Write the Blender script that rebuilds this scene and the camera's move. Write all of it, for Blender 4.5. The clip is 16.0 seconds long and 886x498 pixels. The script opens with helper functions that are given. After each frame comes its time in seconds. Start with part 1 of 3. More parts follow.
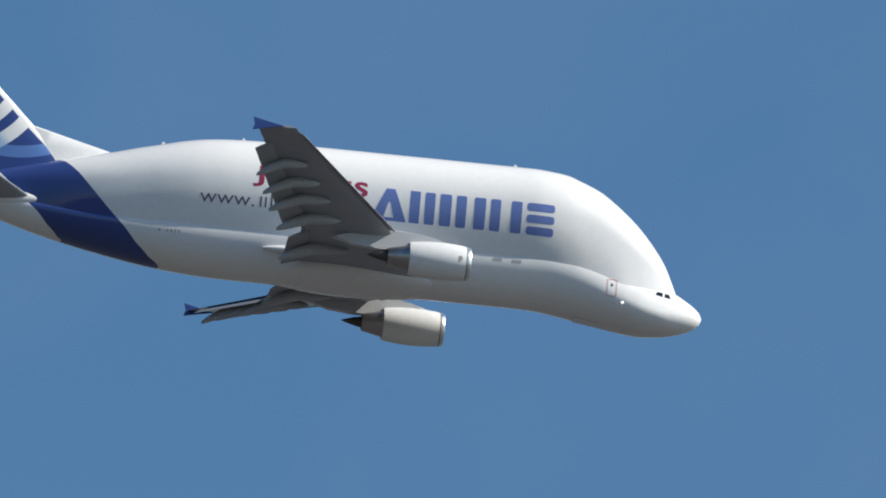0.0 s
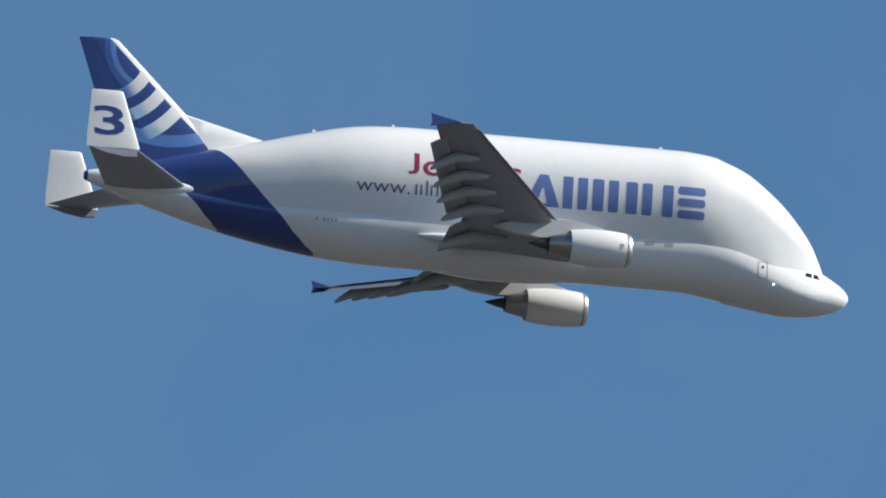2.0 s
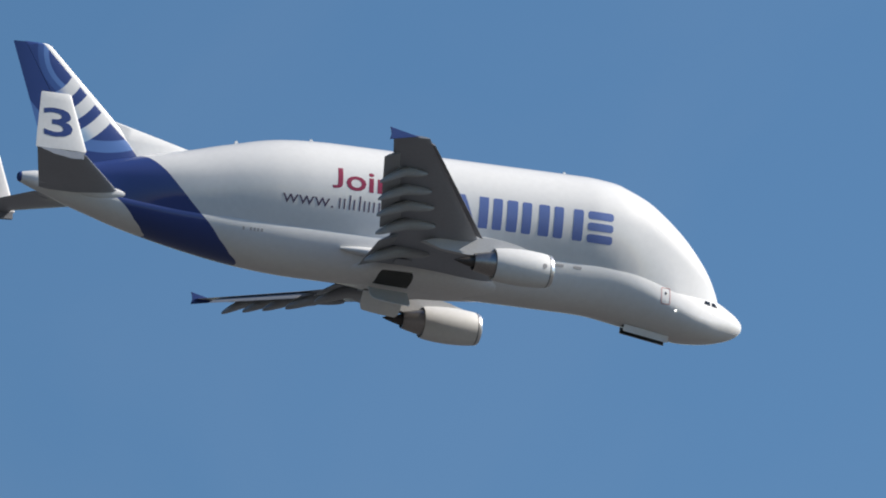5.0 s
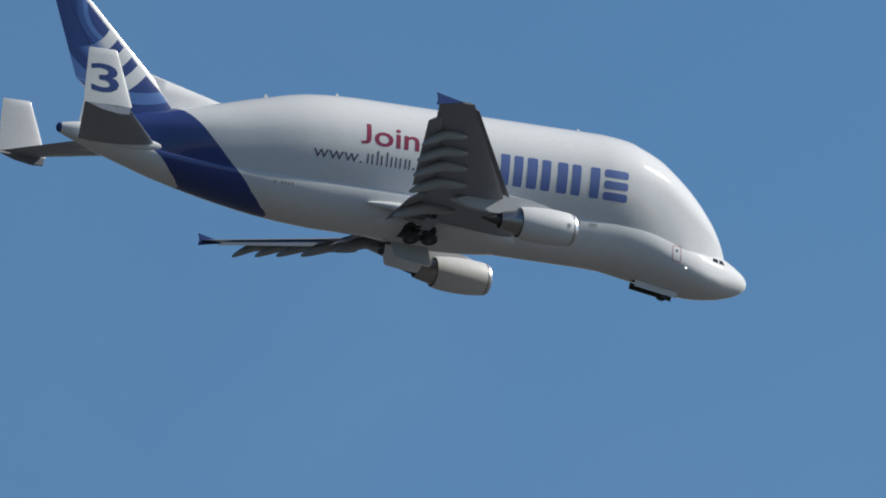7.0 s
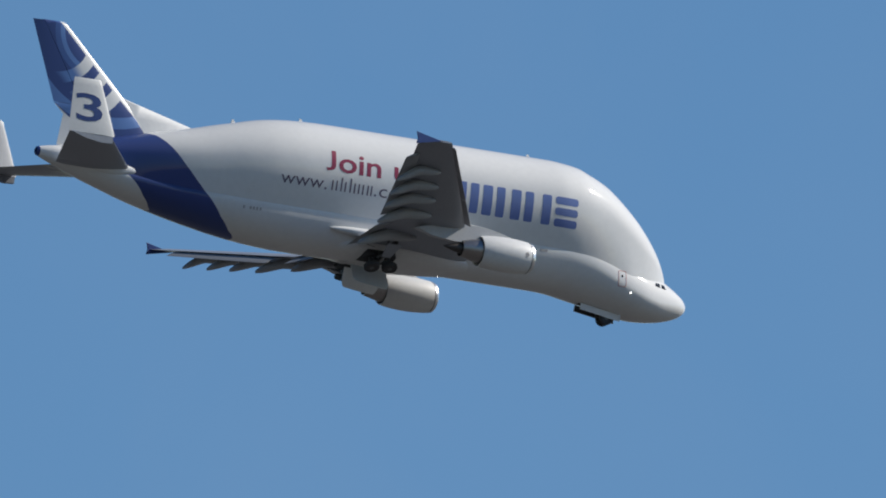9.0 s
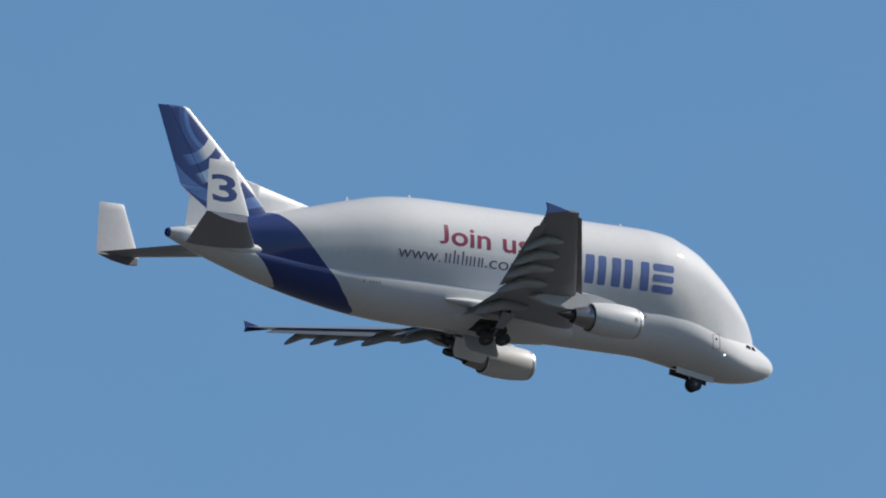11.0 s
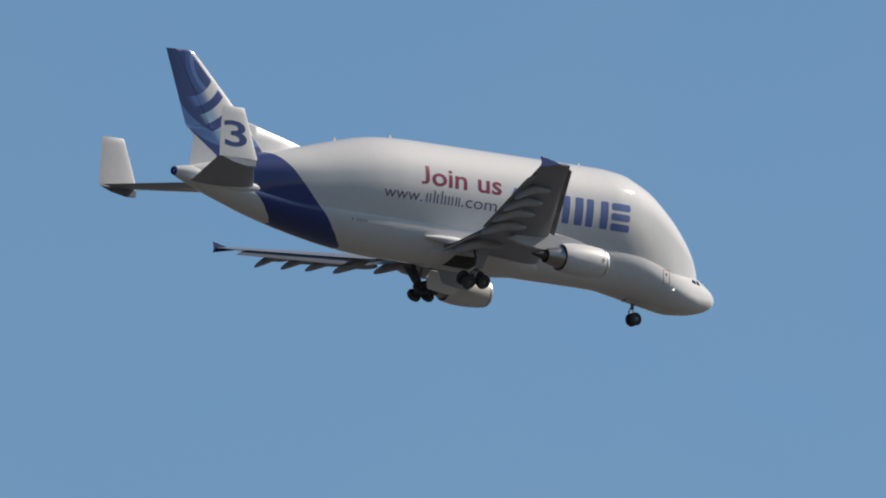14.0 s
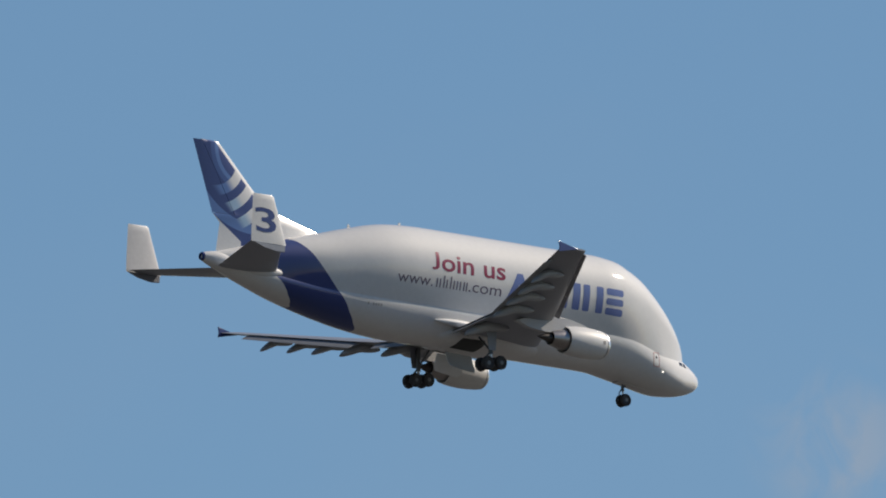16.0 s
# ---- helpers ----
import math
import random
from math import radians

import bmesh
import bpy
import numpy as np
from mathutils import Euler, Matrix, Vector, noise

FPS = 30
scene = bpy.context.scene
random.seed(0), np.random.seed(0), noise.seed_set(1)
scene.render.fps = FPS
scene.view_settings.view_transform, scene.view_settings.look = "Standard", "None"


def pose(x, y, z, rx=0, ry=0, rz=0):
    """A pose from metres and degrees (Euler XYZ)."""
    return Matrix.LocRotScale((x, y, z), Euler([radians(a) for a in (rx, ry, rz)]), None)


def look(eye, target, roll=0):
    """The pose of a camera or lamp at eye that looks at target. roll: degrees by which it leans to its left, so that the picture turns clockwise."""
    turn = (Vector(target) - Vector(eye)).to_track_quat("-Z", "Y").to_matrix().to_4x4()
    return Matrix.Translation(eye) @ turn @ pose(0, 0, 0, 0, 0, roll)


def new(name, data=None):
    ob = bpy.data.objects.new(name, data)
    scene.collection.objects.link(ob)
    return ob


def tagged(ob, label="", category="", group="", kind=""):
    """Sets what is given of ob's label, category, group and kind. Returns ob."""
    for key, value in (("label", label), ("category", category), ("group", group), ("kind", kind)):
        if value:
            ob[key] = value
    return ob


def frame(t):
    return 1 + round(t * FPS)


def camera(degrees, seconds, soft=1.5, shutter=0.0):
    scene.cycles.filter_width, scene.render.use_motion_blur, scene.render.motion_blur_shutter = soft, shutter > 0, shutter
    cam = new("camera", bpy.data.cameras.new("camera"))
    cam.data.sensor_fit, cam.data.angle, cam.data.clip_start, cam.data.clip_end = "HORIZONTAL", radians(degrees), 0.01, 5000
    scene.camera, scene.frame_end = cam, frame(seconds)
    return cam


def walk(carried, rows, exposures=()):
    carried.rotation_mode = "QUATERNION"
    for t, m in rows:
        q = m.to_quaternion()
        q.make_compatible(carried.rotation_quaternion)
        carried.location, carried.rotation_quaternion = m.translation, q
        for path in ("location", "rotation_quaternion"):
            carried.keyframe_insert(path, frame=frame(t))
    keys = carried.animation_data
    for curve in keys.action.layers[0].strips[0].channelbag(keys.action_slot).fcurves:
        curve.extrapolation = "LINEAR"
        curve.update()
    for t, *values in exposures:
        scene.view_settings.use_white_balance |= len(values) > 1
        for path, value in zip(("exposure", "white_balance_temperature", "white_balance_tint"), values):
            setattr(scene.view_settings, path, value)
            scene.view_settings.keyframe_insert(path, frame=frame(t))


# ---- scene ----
cam = camera(1.9, 16.0, soft=1.9)
# the camera stands in a field and is panned by hand after the aircraft
walk(cam, [
    (0.0, pose(0, 0, 1.7, 106.7331, -5.0097, -6.6547)),
    (0.5, pose(0, 0, 1.7, 106.6434, -4.6737, -7.8143)),
    (1.0, pose(0, 0, 1.7, 106.5243, -3.8888, -8.8356)),
    (1.5, pose(0, 0, 1.7, 106.3822, -3.3353, -9.7666)),
    (2.0, pose(0, 0, 1.7, 106.2126, -2.9370, -10.7450)),
    (2.5, pose(0, 0, 1.7, 106.1193, -2.6455, -11.9086)),
    (3.0, pose(0, 0, 1.7, 106.0088, -2.5016, -12.9919)),
    (3.5, pose(0, 0, 1.7, 105.8963, -2.4824, -14.2670)),
    (3.7, pose(0, 0, 1.7, 105.8311, -2.6945, -14.9069)),
    (5.8, pose(0, 0, 1.7, 105.2063, -3.4939, -20.1155)),
    (6.0, pose(0, 0, 1.7, 105.1455, -3.4643, -20.5045)),
    (6.5, pose(0, 0, 1.7, 104.9055, -3.5242, -21.7932)),
    (7.0, pose(0, 0, 1.7, 104.6658, -3.4362, -23.0529)),
    (7.5, pose(0, 0, 1.7, 104.4468, -3.6127, -24.3511)),
    (8.0, pose(0, 0, 1.7, 104.2178, -3.5640, -25.4276)),
    (8.5, pose(0, 0, 1.7, 104.0753, -3.6090, -26.5783)),
    (9.0, pose(0, 0, 1.7, 103.9957, -3.1168, -27.4805)),
    (9.5, pose(0, 0, 1.7, 103.8934, -2.4138, -28.1789)),
    (9.7, pose(0, 0, 1.7, 103.8461, -2.3832, -28.5608)),
    (11.8, pose(0, 0, 1.7, 102.9989, -0.0829, -32.2181)),
    (12.0, pose(0, 0, 1.7, 102.9252, 0.0275, -32.5711)),
    (12.5, pose(0, 0, 1.7, 102.8525, -0.2746, -33.6546)),
    (13.0, pose(0, 0, 1.7, 102.6281, -0.2069, -34.6363)),
    (13.5, pose(0, 0, 1.7, 102.2766, -0.4121, -35.6820)),
    (14.0, pose(0, 0, 1.7, 102.0774, -0.8705, -36.6328)),
    (14.5, pose(0, 0, 1.7, 101.9022, -1.1588, -37.5621)),
    (15.0, pose(0, 0, 1.7, 101.9015, -1.2957, -38.4644)),
    (15.5, pose(0, 0, 1.7, 101.7238, -1.3283, -39.3227)),
    (16.0, pose(0, 0, 1.7, 101.5008, -0.9442, -40.0805)),
], exposures=[(0.0, 0.51, 6400, 6), (3.0, 0.5, 6360, 6), (3.7, 0.5, 6350, 6), (6.0, 0.22, 6580, 10), (6.5, 0.09, 6430, 8), (7.0, -0.02, 6280, 6), (9.7, -0.01, 6350, 8), (12.0, -0.02, 6500, 8), (13.0, -0.02, 6800, 10), (13.5, -0.05, 6860, 10), (16.0, -0.11, 7020, 10)])

# ---- the sky, the sun, the light ----
SUN = Vector((0.726, -0.215, 0.653)).normalized()
world = bpy.data.worlds.new("sky")
scene.world = world
world.use_nodes = True
wn = world.node_tree.nodes
wl = world.node_tree.links
sky = wn.new("ShaderNodeTexSky")
sky.sky_type, sky.sun_disc = "NISHITA", False
sky.sun_elevation = math.asin(SUN.z)
sky.sun_rotation = math.atan2(SUN.x, SUN.y)
sky.altitude, sky.air_density, sky.dust_density, sky.ozone_density = 300, 1.0, 0.35, 3.0
deep = wn.new("ShaderNodeHueSaturation")
deep.inputs["Saturation"].default_value = 1.19
wl.new(sky.outputs["Color"], deep.inputs["Color"])
# thin high haze, in faint wisps
around = wn.new("ShaderNodeTexCoord")
wisp = wn.new("ShaderNodeTexNoise")
wisp.inputs["Scale"].default_value, wisp.inputs["Detail"].default_value, wisp.inputs["Distortion"].default_value = 55, 5, 0.6
wl.new(around.outputs["Generated"], wisp.inputs["Vector"])
amount = wn.new("ShaderNodeMapRange")
amount.inputs["From Min"].default_value, amount.inputs["From Max"].default_value = 0.42, 0.8
amount.inputs["To Min"].default_value, amount.inputs["To Max"].default_value = 0.0, 0.04
wl.new(wisp.outputs["Fac"], amount.inputs["Value"])
haze = wn.new("ShaderNodeMix")
haze.data_type = "RGBA"
# one thin torn cloud low beyond the end of the flight
far_off = wn.new("ShaderNodeVectorMath")
far_off.operation = "DISTANCE"
wl.new(around.outputs["Generated"], far_off.inputs[0])
far_off.inputs[1].default_value = (0.6407, 0.7432, 0.1924)
body = wn.new("ShaderNodeMapRange")
body.interpolation_type = "SMOOTHSTEP"
body.inputs["From Min"].default_value, body.inputs["From Max"].default_value = 0.0042, 0.0006
wl.new(far_off.outputs["Value"], body.inputs["Value"])
torn = wn.new("ShaderNodeTexNoise")
torn.inputs["Scale"].default_value, torn.inputs["Detail"].default_value, torn.inputs["Distortion"].default_value = 420, 5, 0.8
wl.new(around.outputs["Generated"], torn.inputs["Vector"])
thick = wn.new("ShaderNodeMapRange")
thick.inputs["From Min"].default_value, thick.inputs["From Max"].default_value = 0.36, 0.64
thick.inputs["To Max"].default_value = 0.36
wl.new(torn.outputs["Fac"], thick.inputs["Value"])
cloud = wn.new("ShaderNodeMath")
cloud.operation = "MULTIPLY_ADD"
wl.new(body.outputs["Result"], cloud.inputs[0])
wl.new(thick.outputs["Result"], cloud.inputs[1])
wl.new(amount.outputs["Result"], cloud.inputs[2])
wl.new(cloud.outputs[0], haze.inputs[0])
# the air grows brighter towards the sun's side of the sky
bearing = wn.new("ShaderNodeSeparateXYZ")
wl.new(around.outputs["Generated"], bearing.inputs[0])
veil = wn.new("ShaderNodeMapRange")
veil.interpolation_type = "SMOOTHSTEP"
veil.inputs["From Min"].default_value, veil.inputs["From Max"].default_value = 0.22, 0.44
veil.inputs["To Min"].default_value, veil.inputs["To Max"].default_value = 1.0, 1.5
wl.new(bearing.outputs["X"], veil.inputs["Value"])
bright = wn.new("ShaderNodeVectorMath")
bright.operation = "SCALE"
wl.new(deep.outputs["Color"], bright.inputs[0])
wl.new(veil.outputs["Result"], bright.inputs["Scale"])
wl.new(bright.outputs["Vector"], haze.inputs[6])
haze.inputs[7].default_value = (6.6, 6.7, 7.2, 1)
wl.new(haze.outputs[2], wn["Background"].inputs["Color"])
wn["Background"].inputs["Strength"].default_value = 0.064

sun = new("sun", bpy.data.lights.new("sun", "SUN"))
sun.data.energy, sun.data.angle, sun.data.color = 4.5, radians(0.53), (1.0, 0.922, 0.84)
sun.matrix_world = look(SUN * 50, (0, 0, 0))


# ---- materials ----
def material(name, color, rough=0.4, metal=0.0, grain=0.06, size=1.2, coat=0.0, bump=0.0, streak=0.0):
    """Painted or bare surface with a broad and a fine variation of its tone and gloss."""
    m = bpy.data.materials.new(name)
    m.use_nodes = True
    n, l = m.node_tree.nodes, m.node_tree.links
    bsdf = n["Principled BSDF"]
    place = n.new("ShaderNodeTexCoord")
    broad = n.new("ShaderNodeTexNoise")
    broad.inputs["Scale"].default_value, broad.inputs["Detail"].default_value = 1 / size / 4, 4
    fine = n.new("ShaderNodeTexNoise")
    fine.inputs["Scale"].default_value, fine.inputs["Detail"].default_value = 6 / size, 6
    l.new(place.outputs["Object"], fine.inputs["Vector"])
    if streak:
        stretch = n.new("ShaderNodeMapping")
        stretch.inputs["Scale"].default_value = (1, 1, streak)
        l.new(place.outputs["Object"], stretch.inputs["Vector"])
        l.new(stretch.outputs["Vector"], broad.inputs["Vector"])
    else:
        l.new(place.outputs["Object"], broad.inputs["Vector"])
    add = n.new("ShaderNodeMath")
    add.operation = "ADD"
    l.new(broad.outputs["Fac"], add.inputs[0])
    l.new(fine.outputs["Fac"], add.inputs[1])
    tone = n.new("ShaderNodeMapRange")
    tone.inputs["From Min"].default_value, tone.inputs["From Max"].default_value = 0.7, 1.3
    tone.inputs["To Min"].default_value, tone.inputs["To Max"].default_value = 1 - grain, 1 + grain * 0.4
    l.new(add.outputs[0], tone.inputs["Value"])
    mul = n.new("ShaderNodeMix")
    mul.data_type, mul.blend_type = "RGBA", "MULTIPLY"
    mul.inputs[0].default_value = 1
    mul.inputs[6].default_value = (*color, 1)
    l.new(tone.outputs["Result"], mul.inputs[7])
    l.new(mul.outputs[2], bsdf.inputs["Base Color"])
    gloss = n.new("ShaderNodeMapRange")
    gloss.inputs["To Min"].default_value, gloss.inputs["To Max"].default_value = max(rough - 0.06, 0.03), rough + 0.08
    l.new(fine.outputs["Fac"], gloss.inputs["Value"])
    l.new(gloss.outputs["Result"], bsdf.inputs["Roughness"])
    bsdf.inputs["Metallic"].default_value = metal
    bsdf.inputs["Coat Weight"].default_value = coat
    bsdf.inputs["Coat Roughness"].default_value = 0.09
    if bump:
        relief = n.new("ShaderNodeBump")
        relief.inputs["Strength"].default_value, relief.inputs["Distance"].default_value = bump, 0.02
        l.new(fine.outputs["Fac"], relief.inputs["Height"])
        l.new(relief.outputs["Normal"], bsdf.inputs["Normal"])
    return m


WHITE = (0.76, 0.755, 0.735)
NAVY = (0.026, 0.054, 0.205)
MID_BLUE = (0.10, 0.20, 0.46)
PALE_BLUE = (0.36, 0.52, 0.68)
DEEP_BLUE = (0.045, 0.10, 0.30)


class Paint:
    """Node arithmetic on a material's place on the aircraft, for painted areas."""

    def __init__(self, m):
        self.n, self.l = m.node_tree.nodes, m.node_tree.links
        place = self.n.new("ShaderNodeTexCoord")
        split = self.n.new("ShaderNodeSeparateXYZ")
        self.l.new(place.outputs["Object"], split.inputs[0])
        self.x, self.z = split.outputs["X"], split.outputs["Z"]
        self.bsdf = self.n["Principled BSDF"]
        self.color = self.bsdf.inputs["Base Color"].links[0].from_socket

    def math(self, op, a, b=0.0):
        node = self.n.new("ShaderNodeMath")
        node.operation = op
        for i, v in enumerate((a, b)):
            if isinstance(v, (int, float)):
                node.inputs[i].default_value = v
            else:
                self.l.new(v, node.inputs[i])
        return node.outputs[0]

    def ahead(self, p, q):
        """How far ahead of (more towards the nose than) the line p-q in x and z, in metres; both lines run downwards."""
        dx, dz = q[0] - p[0], q[1] - p[1]
        size = math.hypot(dx, dz)
        a, b = -dz / size, dx / size
        s = self.math("ADD", self.math("MULTIPLY", self.x, a), self.math("MULTIPLY", self.z, b))
        return self.math("SUBTRACT", s, a * p[0] + b * p[1])

    def chain(self, points):
        """x of a chain of straight pieces through points (x, z), given downwards, at every height."""
        up = points[::-1]
        out, slope = up[0][0], 0.0
        for a, b in zip(up, up[1:]):
            turn = (b[0] - a[0]) / (b[1] - a[1]) - slope
            slope += turn
            out = self.math("ADD", self.math("MULTIPLY", self.math("MAXIMUM", self.math("SUBTRACT", self.z, a[1]), 0.0), turn), out)
        return out

    def edge(self, s):
        """0 to 1 over a hair's breadth of paint."""
        node = self.n.new("ShaderNodeMapRange")
        node.inputs["From Min"].default_value, node.inputs["From Max"].default_value = -0.015, 0.015
        self.l.new(s, node.inputs["Value"])
        return node.outputs["Result"]

    def fade(self, s, a, b):
        """0 to 1 from a to b metres, for paint that blends."""
        node = self.n.new("ShaderNodeMapRange")
        node.interpolation_type = "SMOOTHSTEP"
        node.inputs["From Min"].default_value, node.inputs["From Max"].default_value = a, b
        self.l.new(s, node.inputs["Value"])
        return node.outputs["Result"]

    def ring(self, cx, cz, near, far):
        dx, dz = self.math("SUBTRACT", self.x, cx), self.math("SUBTRACT", self.z, cz)
        d = self.math("SQRT", self.math("ADD", self.math("MULTIPLY", dx, dx), self.math("MULTIPLY", dz, dz)))
        return self.math("MULTIPLY", self.edge(self.math("SUBTRACT", d, near)), self.edge(self.math("SUBTRACT", far, d)))

    def lay(self, mask, color):
        mix = self.n.new("ShaderNodeMix")
        mix.data_type = "RGBA"
        self.l.new(mask, mix.inputs[0])
        self.l.new(self.color, mix.inputs[6])
        mix.inputs[7].default_value = (*color, 1)
        self.color = mix.outputs[2]
        self.l.new(self.color, self.bsdf.inputs["Base Color"])


# The broad navy band: its front and rear edges in x and z, downwards; on the fin, and on the hull, where it swells forwards.
FIN_FRONT = [(-53.15, 14.3), (-47.95, 9.0), (-46.6, 7.75), (-45.75, 6.6)]
FIN_REAR = [(-53.32, 8.18), (-50.4, 6.0)]
HULL_FRONT = [(-45.8, 6.72), (-45.36, 6.52), (-44.88, 6.06), (-44.28, 5.43), (-43.38, 4.4), (-42.3, 3.25), (-41.1, 2.06), (-40.05, 0.98), (-39.0, 0.24), (-38.2, -0.1), (-37.9, -0.3)]
HULL_REAR = [(-50.4, 6.0), (-47.85, 3.3), (-47.1, 2.65), (-46.25, 1.8), (-45.4, 1.22), (-44.7, 0.95)]


def band(p, front, rear):
    """The mask of the band between two chains of points."""
    return p.edge(p.math("MINIMUM", p.math("SUBTRACT", p.chain(front), p.x), p.math("SUBTRACT", p.x, p.chain(rear))))


white = material("white_paint", WHITE, 0.48, 0, 0.07, 2.0, 0.25)
hull_white = material("hull_paint", WHITE, 0.6, 0, 0.05, 2.6, 0.8)
hull_white.node_tree.nodes["Principled BSDF"].inputs["Specular IOR Level"].default_value = 0.2
hull_white.node_tree.nodes["Principled BSDF"].inputs["Coat Roughness"].default_value = 0.065
paint = Paint(hull_white)
paint.lay(band(paint, HULL_FRONT, HULL_REAR), NAVY)
fin_paint = material("fin_paint", WHITE, 0.34, 0, 0.06, 2.0, 0.25)
paint = Paint(fin_paint)
inside = band(paint, FIN_FRONT, FIN_REAR)
paint.lay(inside, NAVY)
aft = paint.edge(paint.math("SUBTRACT", -51.4, paint.x))
paint.lay(paint.math("MULTIPLY", paint.math("MULTIPLY", inside, aft), paint.ring(-49.95, 13.8, 2.8, 3.18)), MID_BLUE)
paint.lay(paint.math("MULTIPLY", paint.math("MULTIPLY", inside, aft), paint.ring(-49.95, 13.8, 3.18, 3.6)), DEEP_BLUE)
paint.lay(paint.math("MULTIPLY", inside, paint.ring(-48.9, 14.0, 6.4, 7.27)), MID_BLUE)
RINGS = (-53.4, 13.2)
near_front = paint.fade(paint.ahead((-54.6, 12.0), (-50.2, 7.2)), -0.25, 0.5)
front_part = paint.fade(paint.ahead((-52.3, 11.6), (-50.0, 8.4)), -0.35, 0.6)
# three curved bands, blue at their rear ends and white at the leading edge
for near, far, tone in ((2.7, 3.57, MID_BLUE), (4.3, 5.17, PALE_BLUE), (5.9, 6.85, PALE_BLUE)):
    arc = paint.math("MULTIPLY", inside, paint.ring(*RINGS, near, far))
    paint.lay(paint.math("MULTIPLY", arc, near_front), tone)
    paint.lay(paint.math("MULTIPLY", arc, front_part), WHITE)

wing_grey = material("grey_wing_paint", (0.30, 0.32, 0.36), 0.42, 0, 0.12, 1.5, 0.1)
flap_grey = material("flap_paint", (0.31, 0.325, 0.35), 0.6, 0, 0.12, 1.2)
flap_grey.node_tree.nodes["Principled BSDF"].inputs["Specular IOR Level"].default_value = 0.2
fairing_paint = material("fairing_paint", (0.36, 0.37, 0.38), 0.36, 0, 0.10, 1.0, 0.2)
pylon_paint = material("pylon_paint", (0.5, 0.505, 0.51), 0.45, 0, 0.1, 1.0, 0.2)
slat_metal = material("dull_slat_metal", (0.3, 0.3, 0.32), 0.5, 0.6, 0.12, 0.8)
bare_metal = material("polished_metal", (0.78, 0.78, 0.78), 0.32, 1.0, 0.05, 0.6)
hot_metal = material("heat_stained_metal", (0.46, 0.43, 0.41), 0.34, 1.0, 0.25, 0.5)
dark_metal = material("sooty_metal", (0.10, 0.09, 0.085), 0.5, 0.6, 0.3, 0.4)
steel = material("gear_steel", (0.15, 0.155, 0.16), 0.4, 0.6, 0.15, 0.3)
rubber = material("tyre_rubber", (0.05, 0.05, 0.053), 0.75, 0, 0.2, 0.2, 0, 0.3)
lining_grey = material("grey_door_lining", (0.5, 0.5, 0.49), 0.55, 0, 0.15, 0.6)
# dark tone for shade painted at the wells, and for door inner faces
well_dark = material("well_shade_and_lining", (0.06, 0.062, 0.058), 0.7, 0, 0.3, 0.5)
navy = material("navy_paint", NAVY, 0.36, 0, 0.06, 1.0, 0.2)
letter_blue = material("blue_lettering", (0.12, 0.18, 0.43), 0.36, 0, 0.08, 0.8, 0.2)
letter_red = material("red_lettering", (0.30, 0.022, 0.065), 0.36, 0, 0.06, 0.8, 0.2)
letter_grey = material("grey_lettering", (0.10, 0.07, 0.12), 0.4, 0, 0.06, 0.8)
pale_mark = material("pale_mark", (0.42, 0.40, 0.39), 0.45, 0, 0.1, 0.4)
red_line = material("red_outline", (0.58, 0.34, 0.32), 0.4, 0, 0.1, 0.4)
glass = material("dark_cockpit_glass", (0.012, 0.016, 0.02), 0.06, 0, 0.1, 0.4)
lens = material("lit_lens", (0.9, 0.9, 0.85), 0.2)
lens.node_tree.nodes["Principled BSDF"].inputs["Emission Color"].default_value = (1, 0.97, 0.9, 1)
lens.node_tree.nodes["Principled BSDF"].inputs["Emission Strength"].default_value = 2.5
field = material("dark_meadow", (0.064, 0.062, 0.061), 0.9, 0, 0.45, 60, 0)


# ---- mesh helpers ----
def part(name, bm, mat, parent=None, label="", sharp=35):
    """One mesh object from bm, under its thing or part."""
    bmesh.ops.recalc_face_normals(bm, faces=bm.faces)
    for f in bm.faces:
        f.smooth = True
    for e in bm.edges:
        e.smooth = not (len(e.link_faces) == 2 and e.calc_face_angle(0) > radians(sharp))
    data = bpy.data.meshes.new(name)
    bm.to_mesh(data)
    bm.free()
    data.materials.append(mat)
    ob = new(name, data)
    ob.parent = parent
    return tagged(ob, label)


def loft(rings, caps=True, bm=None):
    """Skin over closed rings of equal count."""
    bm = bm or bmesh.new()
    made = [[bm.verts.new(p) for p in ring] for ring in rings]
    for a, b in zip(made, made[1:]):
        for i in range(len(a)):
            bm.faces.new((a[i - 1], a[i], b[i], b[i - 1]))
    if caps:
        bm.faces.new(made[0])
        bm.faces.new(made[-1][::-1])
    return bm


def turned(profile, center, count=40, bm=None):
    """A shell turned about an axis along x through center; profile rows are (x, radius)."""
    bm = bm or bmesh.new()
    rings = [[(x, center[1] + r * math.cos(a), center[2] + r * math.sin(a)) for a in [2 * math.pi * k / count for k in range(count)]] for x, r in profile]
    return loft(rings, True, bm)


def plate(outline, at, thick, bm=None, bevel=0.0):
    """A slab from an outline in x and z, standing across y."""
    bm = bm or bmesh.new()
    rings = [[(x, at - thick / 2, z) for x, z in outline], [(x, at + thick / 2, z) for x, z in outline]]
    loft(rings, True, bm)
    if bevel:
        bmesh.ops.bevel(bm, geom=bm.edges[:], offset=bevel, segments=2, affect="EDGES")
    return bm


